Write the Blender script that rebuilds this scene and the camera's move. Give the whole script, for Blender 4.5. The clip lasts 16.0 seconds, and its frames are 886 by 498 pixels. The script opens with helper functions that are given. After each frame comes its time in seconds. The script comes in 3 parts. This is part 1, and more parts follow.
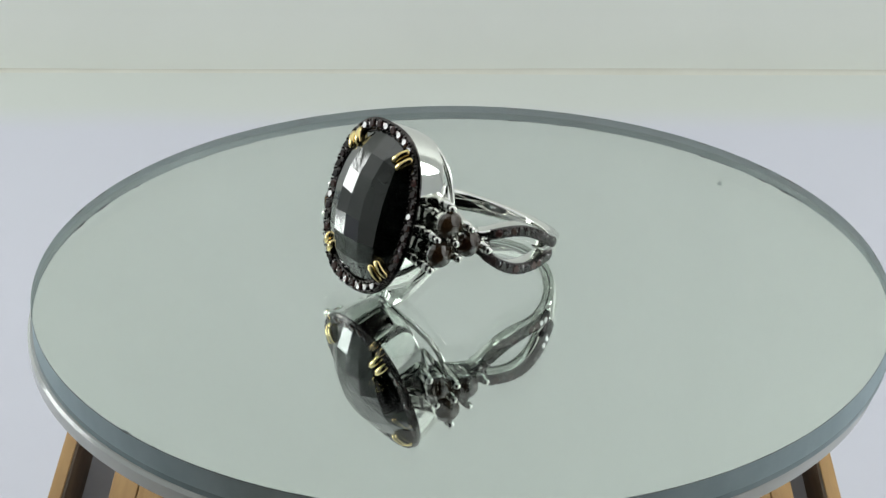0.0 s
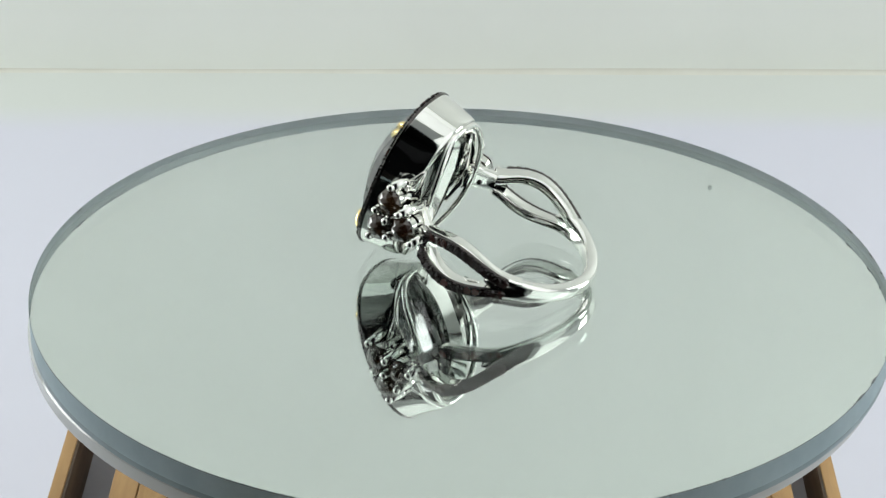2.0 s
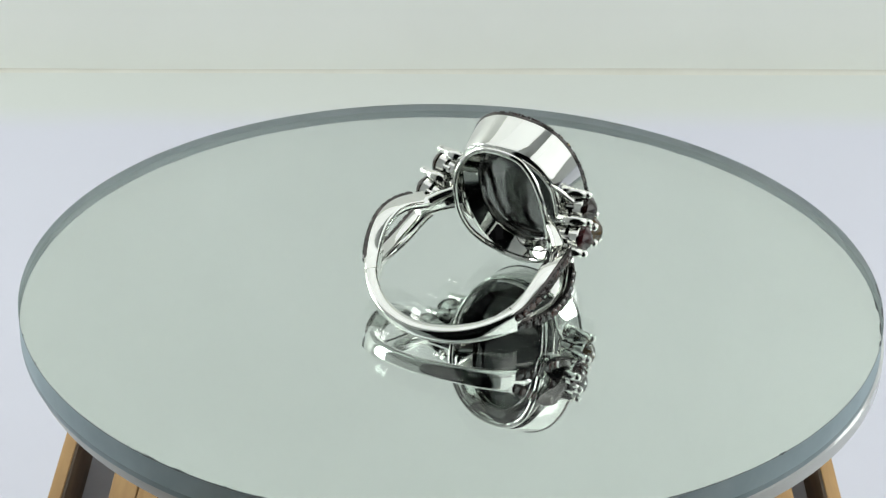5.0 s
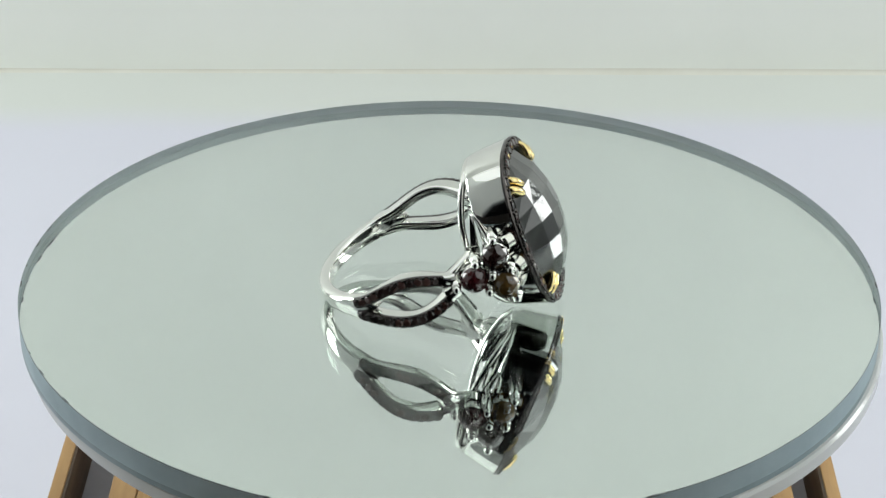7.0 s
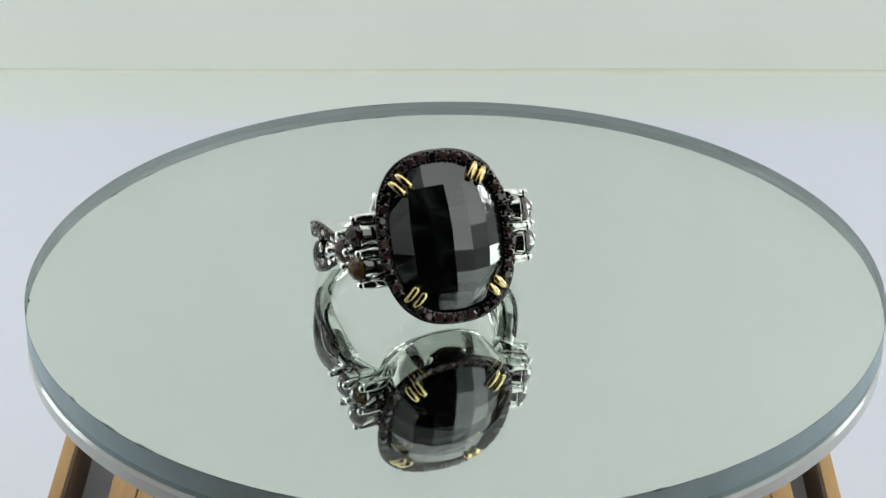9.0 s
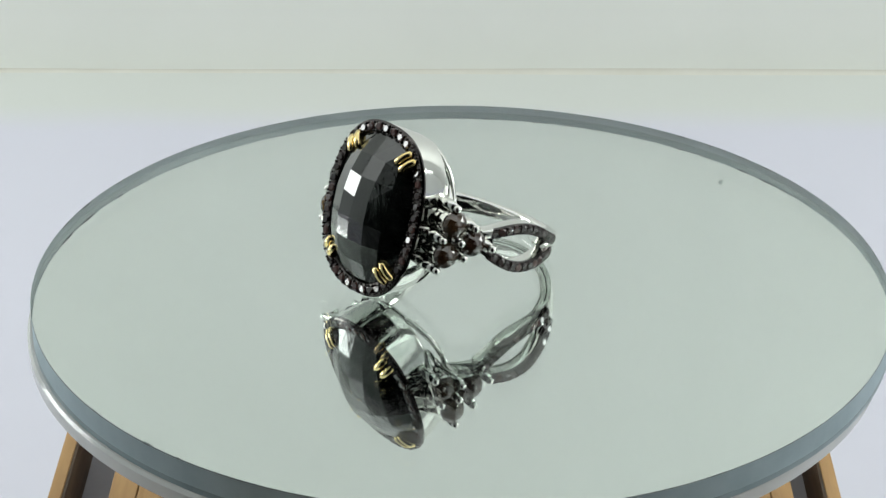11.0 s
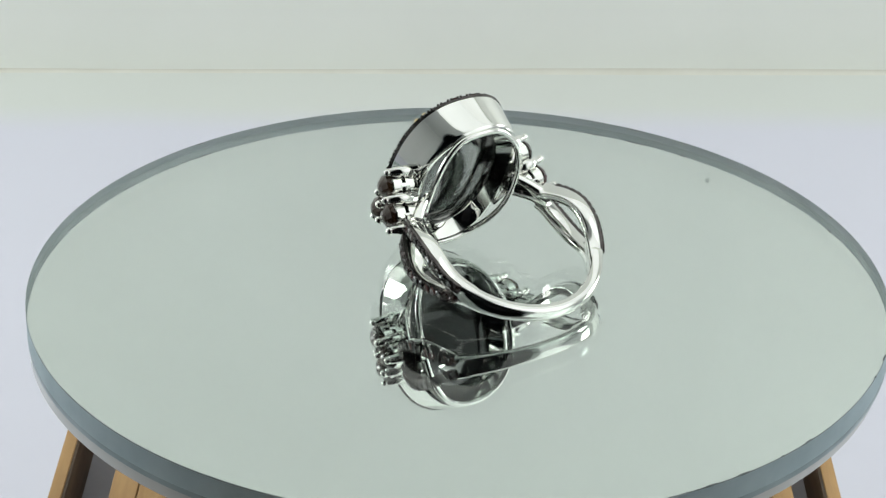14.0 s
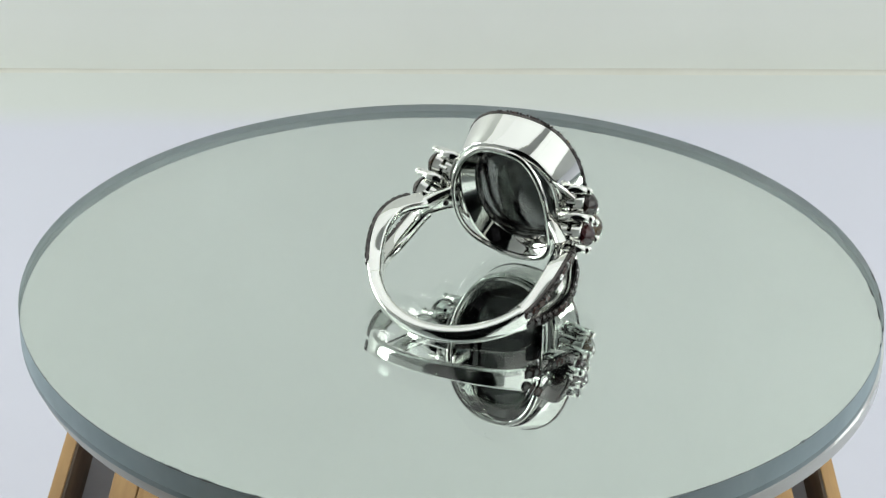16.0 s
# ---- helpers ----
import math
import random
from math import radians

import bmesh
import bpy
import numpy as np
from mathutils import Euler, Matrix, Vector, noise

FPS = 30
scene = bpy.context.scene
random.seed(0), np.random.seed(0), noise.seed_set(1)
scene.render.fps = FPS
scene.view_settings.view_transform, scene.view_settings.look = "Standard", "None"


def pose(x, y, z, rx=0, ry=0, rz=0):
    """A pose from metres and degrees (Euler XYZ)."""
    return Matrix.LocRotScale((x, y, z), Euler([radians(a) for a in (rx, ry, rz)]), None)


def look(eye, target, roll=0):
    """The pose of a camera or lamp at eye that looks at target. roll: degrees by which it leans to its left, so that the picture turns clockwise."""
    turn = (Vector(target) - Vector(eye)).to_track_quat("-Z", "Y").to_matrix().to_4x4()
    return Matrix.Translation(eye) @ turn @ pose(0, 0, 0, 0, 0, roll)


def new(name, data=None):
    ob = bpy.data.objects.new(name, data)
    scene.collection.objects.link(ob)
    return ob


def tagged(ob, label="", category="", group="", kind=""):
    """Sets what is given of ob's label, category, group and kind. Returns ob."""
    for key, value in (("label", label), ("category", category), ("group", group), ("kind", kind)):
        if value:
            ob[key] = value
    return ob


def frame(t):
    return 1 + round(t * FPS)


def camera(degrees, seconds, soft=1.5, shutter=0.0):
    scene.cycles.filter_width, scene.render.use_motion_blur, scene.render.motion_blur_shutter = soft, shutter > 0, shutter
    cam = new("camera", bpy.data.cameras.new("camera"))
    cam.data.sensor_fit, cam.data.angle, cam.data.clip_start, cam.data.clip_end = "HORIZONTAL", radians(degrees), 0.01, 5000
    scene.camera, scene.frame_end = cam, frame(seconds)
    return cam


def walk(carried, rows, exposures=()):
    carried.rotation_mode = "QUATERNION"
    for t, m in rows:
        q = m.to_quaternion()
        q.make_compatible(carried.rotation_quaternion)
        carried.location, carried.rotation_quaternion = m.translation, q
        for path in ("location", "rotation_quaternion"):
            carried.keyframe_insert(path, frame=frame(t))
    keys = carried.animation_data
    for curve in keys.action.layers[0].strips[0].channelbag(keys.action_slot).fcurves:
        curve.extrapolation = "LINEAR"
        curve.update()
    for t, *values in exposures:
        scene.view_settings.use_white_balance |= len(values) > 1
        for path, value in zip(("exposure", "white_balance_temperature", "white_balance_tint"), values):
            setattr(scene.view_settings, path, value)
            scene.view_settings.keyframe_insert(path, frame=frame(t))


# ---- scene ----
cam = camera(21.62, 16.0, soft=1.4)
EYE = Vector((0.0, -0.21611, 0.11509))
SIGHT = Vector((-0.005826, 0.888114, -0.459586))
VIEW = look(EYE, EYE + SIGHT, 0.82)
walk(cam, [(0.0, VIEW), (16.0, VIEW)], exposures=[(0.0, -0.17), (0.5, -0.17), (1.0, -0.08), (1.5, 0.04), (7.5, 0.04), (8.5, 0.0), (16.0, 0.0)])

SPIN = 32.371            # degrees a second, clockwise from above
MM = 0.001
TABLE_Z = -100 * MM
BACK_Y = 291 * MM

# ---- light ----
world = bpy.data.worlds.new("room_air")
scene.world = world
world.use_nodes = True
world.node_tree.nodes["Background"].inputs["Color"].default_value = (0.80, 0.86, 0.84, 1)
world.node_tree.nodes["Background"].inputs["Strength"].default_value = 0.02


def area_lamp(name, eye, target, sx, sy, watts, colour):
    data = bpy.data.lights.new(name, "AREA")
    data.shape, data.size, data.size_y = "RECTANGLE", sx, sy
    data.energy, data.color = watts, colour
    ob = new(name, data)
    ob.matrix_world = look(Vector(eye), Vector(target))
    return ob


LAMP = (0.955, 1.0, 0.975)
area_lamp("softbox_overhead", (-0.03, 0.115, 0.45), (-0.03, 0.1149, 0), 1.18, 0.34, 1.06, LAMP)
area_lamp("softbox_west", (-0.39, 0.135, 0.10), (0, 0.17, 0.05), 0.16, 0.16, 0.74, LAMP)
area_lamp("softbox_east", (0.38, 0.15, 0.11), (0, 0.20, 0.05), 0.12, 0.14, 0.46, LAMP)
# added fill light in place of a bright wall at the right front
area_lamp("fill_right_front", (0.465, -0.19, 0.30), (0, 0.10, 0.0), 0.51, 0.70, 1.12, LAMP)


# ---- materials ----
def material(name):
    m = bpy.data.materials.new(name)
    m.use_nodes = True
    t = m.node_tree
    return m, t, t.nodes["Principled BSDF"]


def node(t, kind, **values):
    n = t.nodes.new(kind)
    for k, v in values.items():
        n.inputs[k].default_value = v
    return n


def ramp(t, source, stops):
    r = t.nodes.new("ShaderNodeValToRGB")
    e = r.color_ramp.elements
    while len(e) < len(stops):
        e.new(0.5)
    for el, (pos, col) in zip(e, stops):
        el.position, el.color = pos, (*col, 1)
    t.links.new(source, r.inputs["Fac"])
    return r


def speckled(name, dark, light, scale, rough=(0.5, 0.6), metal=0.0, bump=0.0, detail=6.0, ior=1.5, spec=0.5, stretch=(1, 1, 1)):
    """A surface whose colour drifts between two tones, with a fine grain and relief."""
    m, t, b = material(name)
    co = t.nodes.new("ShaderNodeTexCoord")
    mp = t.nodes.new("ShaderNodeMapping")
    mp.inputs["Scale"].default_value = stretch
    t.links.new(co.outputs["Object"], mp.inputs["Vector"])
    n1 = node(t, "ShaderNodeTexNoise", Scale=scale, Detail=detail, Roughness=0.6)
    t.links.new(mp.outputs["Vector"], n1.inputs["Vector"])
    r = ramp(t, n1.outputs["Fac"], [(0.3, dark), (0.7, light)])
    t.links.new(r.outputs["Color"], b.inputs["Base Color"])
    n2 = node(t, "ShaderNodeTexNoise", Scale=scale * 7, Detail=3.0)
    t.links.new(mp.outputs["Vector"], n2.inputs["Vector"])
    rr = t.nodes.new("ShaderNodeMapRange")
    rr.inputs["To Min"].default_value, rr.inputs["To Max"].default_value = rough
    t.links.new(n2.outputs["Fac"], rr.inputs["Value"])
    t.links.new(rr.outputs["Result"], b.inputs["Roughness"])
    b.inputs["Metallic"].default_value = metal
    b.inputs["IOR"].default_value = ior
    b.inputs["Specular IOR Level"].default_value = spec
    if bump:
        bp = node(t, "ShaderNodeBump", Strength=bump, Distance=0.0002)
        t.links.new(n2.outputs["Fac"], bp.inputs["Height"])
        t.links.new(bp.outputs["Normal"], b.inputs["Normal"])
    return m


def sheet_material():
    """White table sheet: light's tint painted in, bluish near, greenish towards its far edge."""
    m, t, b = material("white_sheet")
    co = t.nodes.new("ShaderNodeTexCoord")
    sep = t.nodes.new("ShaderNodeSeparateXYZ")
    t.links.new(co.outputs["Object"], sep.inputs["Vector"])
    n = node(t, "ShaderNodeTexNoise", Scale=30.0, Detail=4.0)
    t.links.new(co.outputs["Object"], n.inputs["Vector"])
    add = t.nodes.new("ShaderNodeMath")
    add.operation = "MULTIPLY_ADD"
    add.inputs[1].default_value = 0.006
    t.links.new(n.outputs["Fac"], add.inputs[0])
    t.links.new(sep.outputs["Y"], add.inputs[2])
    mr = t.nodes.new("ShaderNodeMapRange")
    mr.interpolation_type = "SMOOTHSTEP"
    mr.inputs["From Min"].default_value, mr.inputs["From Max"].default_value = -0.033, -0.014
    t.links.new(add.outputs["Value"], mr.inputs["Value"])
    r = ramp(t, mr.outputs["Result"], [(0.0, (0.665, 0.665, 0.755)), (1.0, (0.655, 0.68, 0.65))])
    t.links.new(r.outputs["Color"], b.inputs["Base Color"])
    b.inputs["Roughness"].default_value = 0.7
    return m


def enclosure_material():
    """Unseen curved screen round the table: pale, the unlit front painted in as dark."""
    m, t, b = material("enclosure_dark_front")
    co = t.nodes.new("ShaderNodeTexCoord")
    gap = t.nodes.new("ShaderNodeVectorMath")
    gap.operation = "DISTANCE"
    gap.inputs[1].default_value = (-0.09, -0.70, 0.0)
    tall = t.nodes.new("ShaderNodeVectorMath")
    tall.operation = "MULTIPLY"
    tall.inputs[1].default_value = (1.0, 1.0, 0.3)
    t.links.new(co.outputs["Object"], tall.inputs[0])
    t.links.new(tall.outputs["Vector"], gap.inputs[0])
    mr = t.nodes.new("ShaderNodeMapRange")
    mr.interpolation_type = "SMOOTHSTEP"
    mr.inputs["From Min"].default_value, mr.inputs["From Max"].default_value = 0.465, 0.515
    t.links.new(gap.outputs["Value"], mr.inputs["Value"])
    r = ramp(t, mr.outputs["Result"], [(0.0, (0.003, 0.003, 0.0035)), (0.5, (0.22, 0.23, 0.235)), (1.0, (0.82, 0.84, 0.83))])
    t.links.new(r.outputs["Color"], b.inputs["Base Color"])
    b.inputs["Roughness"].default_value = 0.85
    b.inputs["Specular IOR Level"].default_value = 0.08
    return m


def mirror_material():
    m, t, b = material("silvered_mirror")
    b.inputs["Base Color"].default_value = (0.86, 0.895, 0.87, 1)
    b.inputs["Metallic"].default_value = 1.0
    b.inputs["Roughness"].default_value = 0.0
    return m


def glass_material():
    m, t, b = material("clear_glass")
    b.inputs["Base Color"].default_value = (0.965, 0.985, 0.98, 1)
    b.inputs["Transmission Weight"].default_value = 1.0
    b.inputs["Roughness"].default_value = 0.0
    b.inputs["IOR"].default_value = 1.5
    return m


def acrylic_material():
    m, t, b = material("frosted_acrylic")
    b.inputs["Base Color"].default_value = (0.88, 0.90, 0.89, 1)
    b.inputs["Transmission Weight"].default_value = 0.3
    b.inputs["Roughness"].default_value = 0.12
    b.inputs["IOR"].default_value = 1.49
    return m


def gem_material(name, tones, rough=0.06, spec=0.9, ior=2.0, scale=900.0, per_piece=True):
    """Dark cut stone: clouded body colour, a tone of its own for each piece, glassy facets."""
    m, t, b = material(name)
    co = t.nodes.new("ShaderNodeTexCoord")
    n = node(t, "ShaderNodeTexNoise", Scale=scale, Detail=5.0, Roughness=0.65)
    t.links.new(co.outputs["Object"], n.inputs["Vector"])
    if per_piece:
        oi = t.nodes.new("ShaderNodeObjectInfo")
        mix = t.nodes.new("ShaderNodeMath")
        mix.operation = "MULTIPLY_ADD"
        mix.inputs[1].default_value = 0.55
        half = t.nodes.new("ShaderNodeMath")
        half.operation = "MULTIPLY"
        half.inputs[1].default_value = 0.45
        t.links.new(oi.outputs["Random"], mix.inputs[0])
        t.links.new(n.outputs["Fac"], half.inputs[0])
        t.links.new(half.outputs["Value"], mix.inputs[2])
        source = mix.outputs["Value"]
    else:
        source = n.outputs["Fac"]
    k = len(tones) - 1
    r = ramp(t, source, [(0.25 + 0.5 * i / k, c) for i, c in enumerate(tones)])
    t.links.new(r.outputs["Color"], b.inputs["Base Color"])
    b.inputs["Roughness"].default_value = rough
    b.inputs["IOR"].default_value = ior
    b.inputs["Specular IOR Level"].default_value = spec
    return m


WALL = speckled("painted_wall", (0.82, 0.84, 0.80), (0.87, 0.89, 0.85), 14, (0.65, 0.8), bump=0.05)
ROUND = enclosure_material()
SIDE = speckled("tent_cloth", (0.72, 0.74, 0.73), (0.78, 0.80, 0.79), 20, (0.8, 0.9))
DARK = speckled("dark_room", (0.006, 0.006, 0.007), (0.012, 0.012, 0.013), 8, (0.7, 0.9), spec=0.08)
SHEET = sheet_material()
DESK = speckled("unseen_dark_desk", (0.012, 0.010, 0.009), (0.025, 0.02, 0.017), 12, (0.5, 0.65), spec=0.15, stretch=(1, 6, 1))
CREASE = speckled("crease_shade", (0.66, 0.65, 0.585), (0.73, 0.725, 0.665), 60, (0.7, 0.8))
MIRROR = mirror_material()
GLASS = glass_material()
ACRYLIC = acrylic_material()
# disc edge: the clear glass's grey-blue reflection is put into this colour
GLASS_EDGE = speckled("glass_edge_reflection", (0.42, 0.55, 0.60), (0.50, 0.63, 0.68), 300, (0.45, 0.6), spec=0.35)
GLASS_EDGE.node_tree.nodes["Principled BSDF"].inputs["Transmission Weight"].default_value = 0.3
PAINT = speckled("backing_paint", (0.24, 0.32, 0.35), (0.31, 0.39, 0.42), 300, (0.3, 0.5))
NICK = speckled("chipped_edge", (0.05, 0.06, 0.065), (0.16, 0.18, 0.19), 2500, (0.4, 0.6))
EDGE = speckled("ground_edge_line", (0.13, 0.16, 0.17), (0.24, 0.28, 0.29), 1500, (0.4, 0.6))
DUST = speckled("dust", (0.58, 0.61, 0.59), (0.72, 0.75, 0.72), 900, (0.8, 0.9))
SMUDGE = speckled("grey_smudge", (0.36, 0.39, 0.37), (0.45, 0.48, 0.46), 2500, (0.7, 0.9))
BACKING = speckled("mirror_backing", (0.42, 0.45, 0.46), (0.5, 0.53, 0.54), 60, (0.5, 0.6))
SILVER = speckled("polished_silver", (0.77, 0.775, 0.74), (0.85, 0.85, 0.815), 260, (0.045, 0.085), metal=1.0)
RHODIUM = speckled("black_plated_silver", (0.05, 0.046, 0.046), (0.15, 0.135, 0.13), 900, (0.10, 0.20), metal=1.0)
GOLD = speckled("yellow_gold", (0.80, 0.62, 0.27), (0.90, 0.74, 0.38), 500, (0.1, 0.2), metal=1.0)
WOOD = speckled("pale_wood", (0.37, 0.205, 0.078), (0.57, 0.345, 0.145), 60, (0.5, 0.65), bump=0.15, stretch=(6, 0.6, 6))
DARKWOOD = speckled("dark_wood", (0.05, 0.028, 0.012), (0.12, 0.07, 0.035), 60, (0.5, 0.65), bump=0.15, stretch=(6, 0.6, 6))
GREY = speckled("grey_board", (0.34, 0.34, 0.38), (0.42, 0.42, 0.46), 80, (0.6, 0.7))


def clouded_stone():
    """Near-black green-grey stone with drifting milky veils, wisps and fine inclusions."""
    m, t, b = material("dark_grey_stone")
    co = t.nodes.new("ShaderNodeTexCoord")
    broad = node(t, "ShaderNodeTexNoise", Scale=190.0, Detail=5.0, Roughness=0.6, Distortion=1.4)
    fine = node(t, "ShaderNodeTexNoise", Scale=1100.0, Detail=6.0, Roughness=0.7, Distortion=0.6)
    for n in (broad, fine):
        t.links.new(co.outputs["Object"], n.inputs["Vector"])
    veil = ramp(t, broad.outputs["Fac"], [(0.38, (0.0012, 0.0016, 0.0014)), (0.55, (0.007, 0.009, 0.0075)), (0.72, (0.048, 0.062, 0.052))])
    grain = ramp(t, fine.outputs["Fac"], [(0.35, (0.55, 0.55, 0.55)), (0.62, (1.0, 1.0, 1.0)), (0.78, (2.4, 2.3, 2.2))])
    mix = t.nodes.new("ShaderNodeMix")
    mix.data_type, mix.blend_type = "RGBA", "MULTIPLY"
    mix.inputs[0].default_value = 1.0
    t.links.new(veil.outputs["Color"], mix.inputs[6])
    t.links.new(grain.outputs["Color"], mix.inputs[7])
    t.links.new(mix.outputs[2], b.inputs["Base Color"])
    b.inputs["Roughness"].default_value = 0.04
    b.inputs["IOR"].default_value = 2.0
    bp = node(t, "ShaderNodeBump", Strength=0.07, Distance=0.0003)
    t.links.new(broad.outputs["Fac"], bp.inputs["Height"])
    t.links.new(bp.outputs["Normal"], b.inputs["Normal"])
    return m


def crackle(m, at, reach):
    """Fine surface-reaching cracks in one region of a stone."""
    t = m.node_tree
    b = t.nodes["Principled BSDF"]
    co = t.nodes.new("ShaderNodeTexCoord")
    v = node(t, "ShaderNodeTexVoronoi", Scale=800.0)
    v.feature = "DISTANCE_TO_EDGE"
    drift = node(t, "ShaderNodeTexNoise", Scale=700.0, Detail=4.0)
    t.links.new(co.outputs["Object"], drift.inputs["Vector"])
    warp = t.nodes.new("ShaderNodeVectorMath")
    warp.operation = "MULTIPLY_ADD"
    warp.inputs[1].default_value = (0.0016, 0.0016, 0.0016)
    t.links.new(drift.outputs["Color"], warp.inputs[0])
    t.links.new(co.outputs["Object"], warp.inputs[2])
    t.links.new(warp.outputs["Vector"], v.inputs["Vector"])
    edge = t.nodes.new("ShaderNodeMapRange")
    edge.inputs["From Max"].default_value = 0.09
    t.links.new(v.outputs["Distance"], edge.inputs["Value"])
    d = t.nodes.new("ShaderNodeVectorMath")
    d.operation = "DISTANCE"
    d.inputs[1].default_value = at
    t.links.new(co.outputs["Object"], d.inputs[0])
    region = t.nodes.new("ShaderNodeMapRange")
    region.inputs["From Min"].default_value, region.inputs["From Max"].default_value = reach * 0.6, reach
    t.links.new(d.outputs["Value"], region.inputs["Value"])
    h = t.nodes.new("ShaderNodeMath")
    h.operation = "MAXIMUM"
    t.links.new(edge.outputs["Result"], h.inputs[0])
    t.links.new(region.outputs["Result"], h.inputs[1])
    bp = node(t, "ShaderNodeBump", Strength=0.12, Distance=0.0002)
    t.links.new(h.outputs["Value"], bp.inputs["Height"])
    old = b.inputs["Normal"].links[0].from_socket
    t.links.new(old, bp.inputs["Normal"])
    t.links.new(bp.outputs["Normal"], b.inputs["Normal"])
    return m


BIG_GEM = clouded_stone()
PAVE = gem_material("brown_pave_stone", [(0.007, 0.0035, 0.003), (0.026, 0.011, 0.010), (0.075, 0.034, 0.030)], 0.05, 0.5, 1.75)
crackle(BIG_GEM, (14.2 * MM, 4.3 * MM, 4.0 * MM), 2.6 * MM)
AMBER = gem_material("amber_cluster_stone", [(0.030, 0.014, 0.004), (0.085, 0.046, 0.010), (0.17, 0.10, 0.026)], 0.05, 0.45, 1.9, 600.0, per_piece=False)
WINE = gem_material("wine_cluster_stone", [(0.022, 0.003, 0.005), (0.050, 0.008, 0.010), (0.10, 0.020, 0.020)], 0.05, 0.45, 1.9, 600.0, per_piece=False)
COGNAC = gem_material("brown_cluster_stone", [(0.016, 0.004, 0.005), (0.022, 0.009, 0.007), (0.055, 0.028, 0.012)], 0.04, 0.45, 2.0, 700.0)


# ---- mesh helpers (millimetres in, metres out) ----
def mesh_of(name, bm, mat, smooth=False, sharp=None):
    bmesh.ops.scale(bm, vec=(MM, MM, MM), verts=bm.verts)
    bmesh.ops.recalc_face_normals(bm, faces=bm.faces)
    me = bpy.data.meshes.new(name)
    bm.to_mesh(me)
    bm.free()
    me.materials.append(mat)
    if smooth:
        me.shade_smooth()
        if sharp:
            me.set_sharp_from_angle(angle=radians(sharp))
    return me


def part(name, bm, mat, parent, label="", smooth=False, sharp=None):
    ob = new(name, mesh_of(name, bm, mat, smooth, sharp))
    ob.parent = parent
    if label:
        tagged(ob, label)
    return ob


def piece(name, me, parent, m):
    """A small repeat on shared mesh data; m is in metres, in the thing's space."""
    ob = new(name, me)
    ob.parent = parent
    ob.matrix_basis = m
    return ob


def add_box(bm, x0, x1, y0, y1, z0, z1, bevel=0.0):
    r = bmesh.ops.create_cube(bm, size=1.0)
    bmesh.ops.scale(bm, vec=(x1 - x0, y1 - y0, z1 - z0), verts=r["verts"])
    bmesh.ops.translate(bm, vec=((x0 + x1) / 2, (y0 + y1) / 2, (z0 + z1) / 2), verts=r["verts"])
    if bevel:
        edges = list({e for v in r["verts"] for e in v.link_edges})
        bmesh.ops.bevel(bm, geom=edges, offset=bevel, segments=2, affect="EDGES", profile=0.5)
    return bm


def lathe(bm, profile, n=96):
    """Closed turned body round z from (radius, z) pairs; a radius of 0 ends in a point."""
    rings = []
    for r, z in profile:
        if r == 0:
            rings.append([bm.verts.new((0, 0, z))])
        else:
            rings.append([bm.verts.new((r * math.cos(2 * math.pi * i / n), r * math.sin(2 * math.pi * i / n), z)) for i in range(n)])
    for a, b in zip(rings, rings[1:]):
        for i in range(n):
            j = (i + 1) % n
            if len(a) == 1:
                bm.faces.new((a[0], b[i], b[j]))
            elif len(b) == 1:
                bm.faces.new((a[i], a[j], b[0]))
            else:
                bm.faces.new((a[i], a[j], b[j], b[i]))
    return bm


def loft(bm, rings, closed=False, caps=True):
    """Skin between rings of points, each ring a loop."""
    vs = [[bm.verts.new(p) for p in ring] for ring in rings]
    k = len(vs[0])
    pairs = list(zip(vs, vs[1:])) + ([(vs[-1], vs[0])] if closed else [])
    for a, b in pairs:
        for i in range(k):
            j = (i + 1) % k
            bm.faces.new((a[i], a[j], b[j], b[i]))
    if caps and not closed:
        bm.faces.new(vs[0])
        bm.faces.new(vs[-1])
    return bm


def tube(bm, path, radius, k=10, closed=False):
    """Round wire along a path of points; radius is a number or a list."""
    n = len(path)
    pts = [Vector(p) for p in path]
    rings = []
    side = None
    for i, p in enumerate(pts):
        a = pts[(i - 1) % n] if closed or i > 0 else p
        b = pts[(i + 1) % n] if closed or i < n - 1 else p
        d = (b - a).normalized()
        if side is None:
            side = d.orthogonal().normalized()
        side = (side - d * side.dot(d)).normalized()
        up = d.cross(side)
        r = radius[i] if isinstance(radius, (list, tuple)) else radius
        rings.append([p + (side * math.cos(2 * math.pi * q / k) + up * math.sin(2 * math.pi * q / k)) * r for q in range(k)])
    return loft(bm, rings, closed)


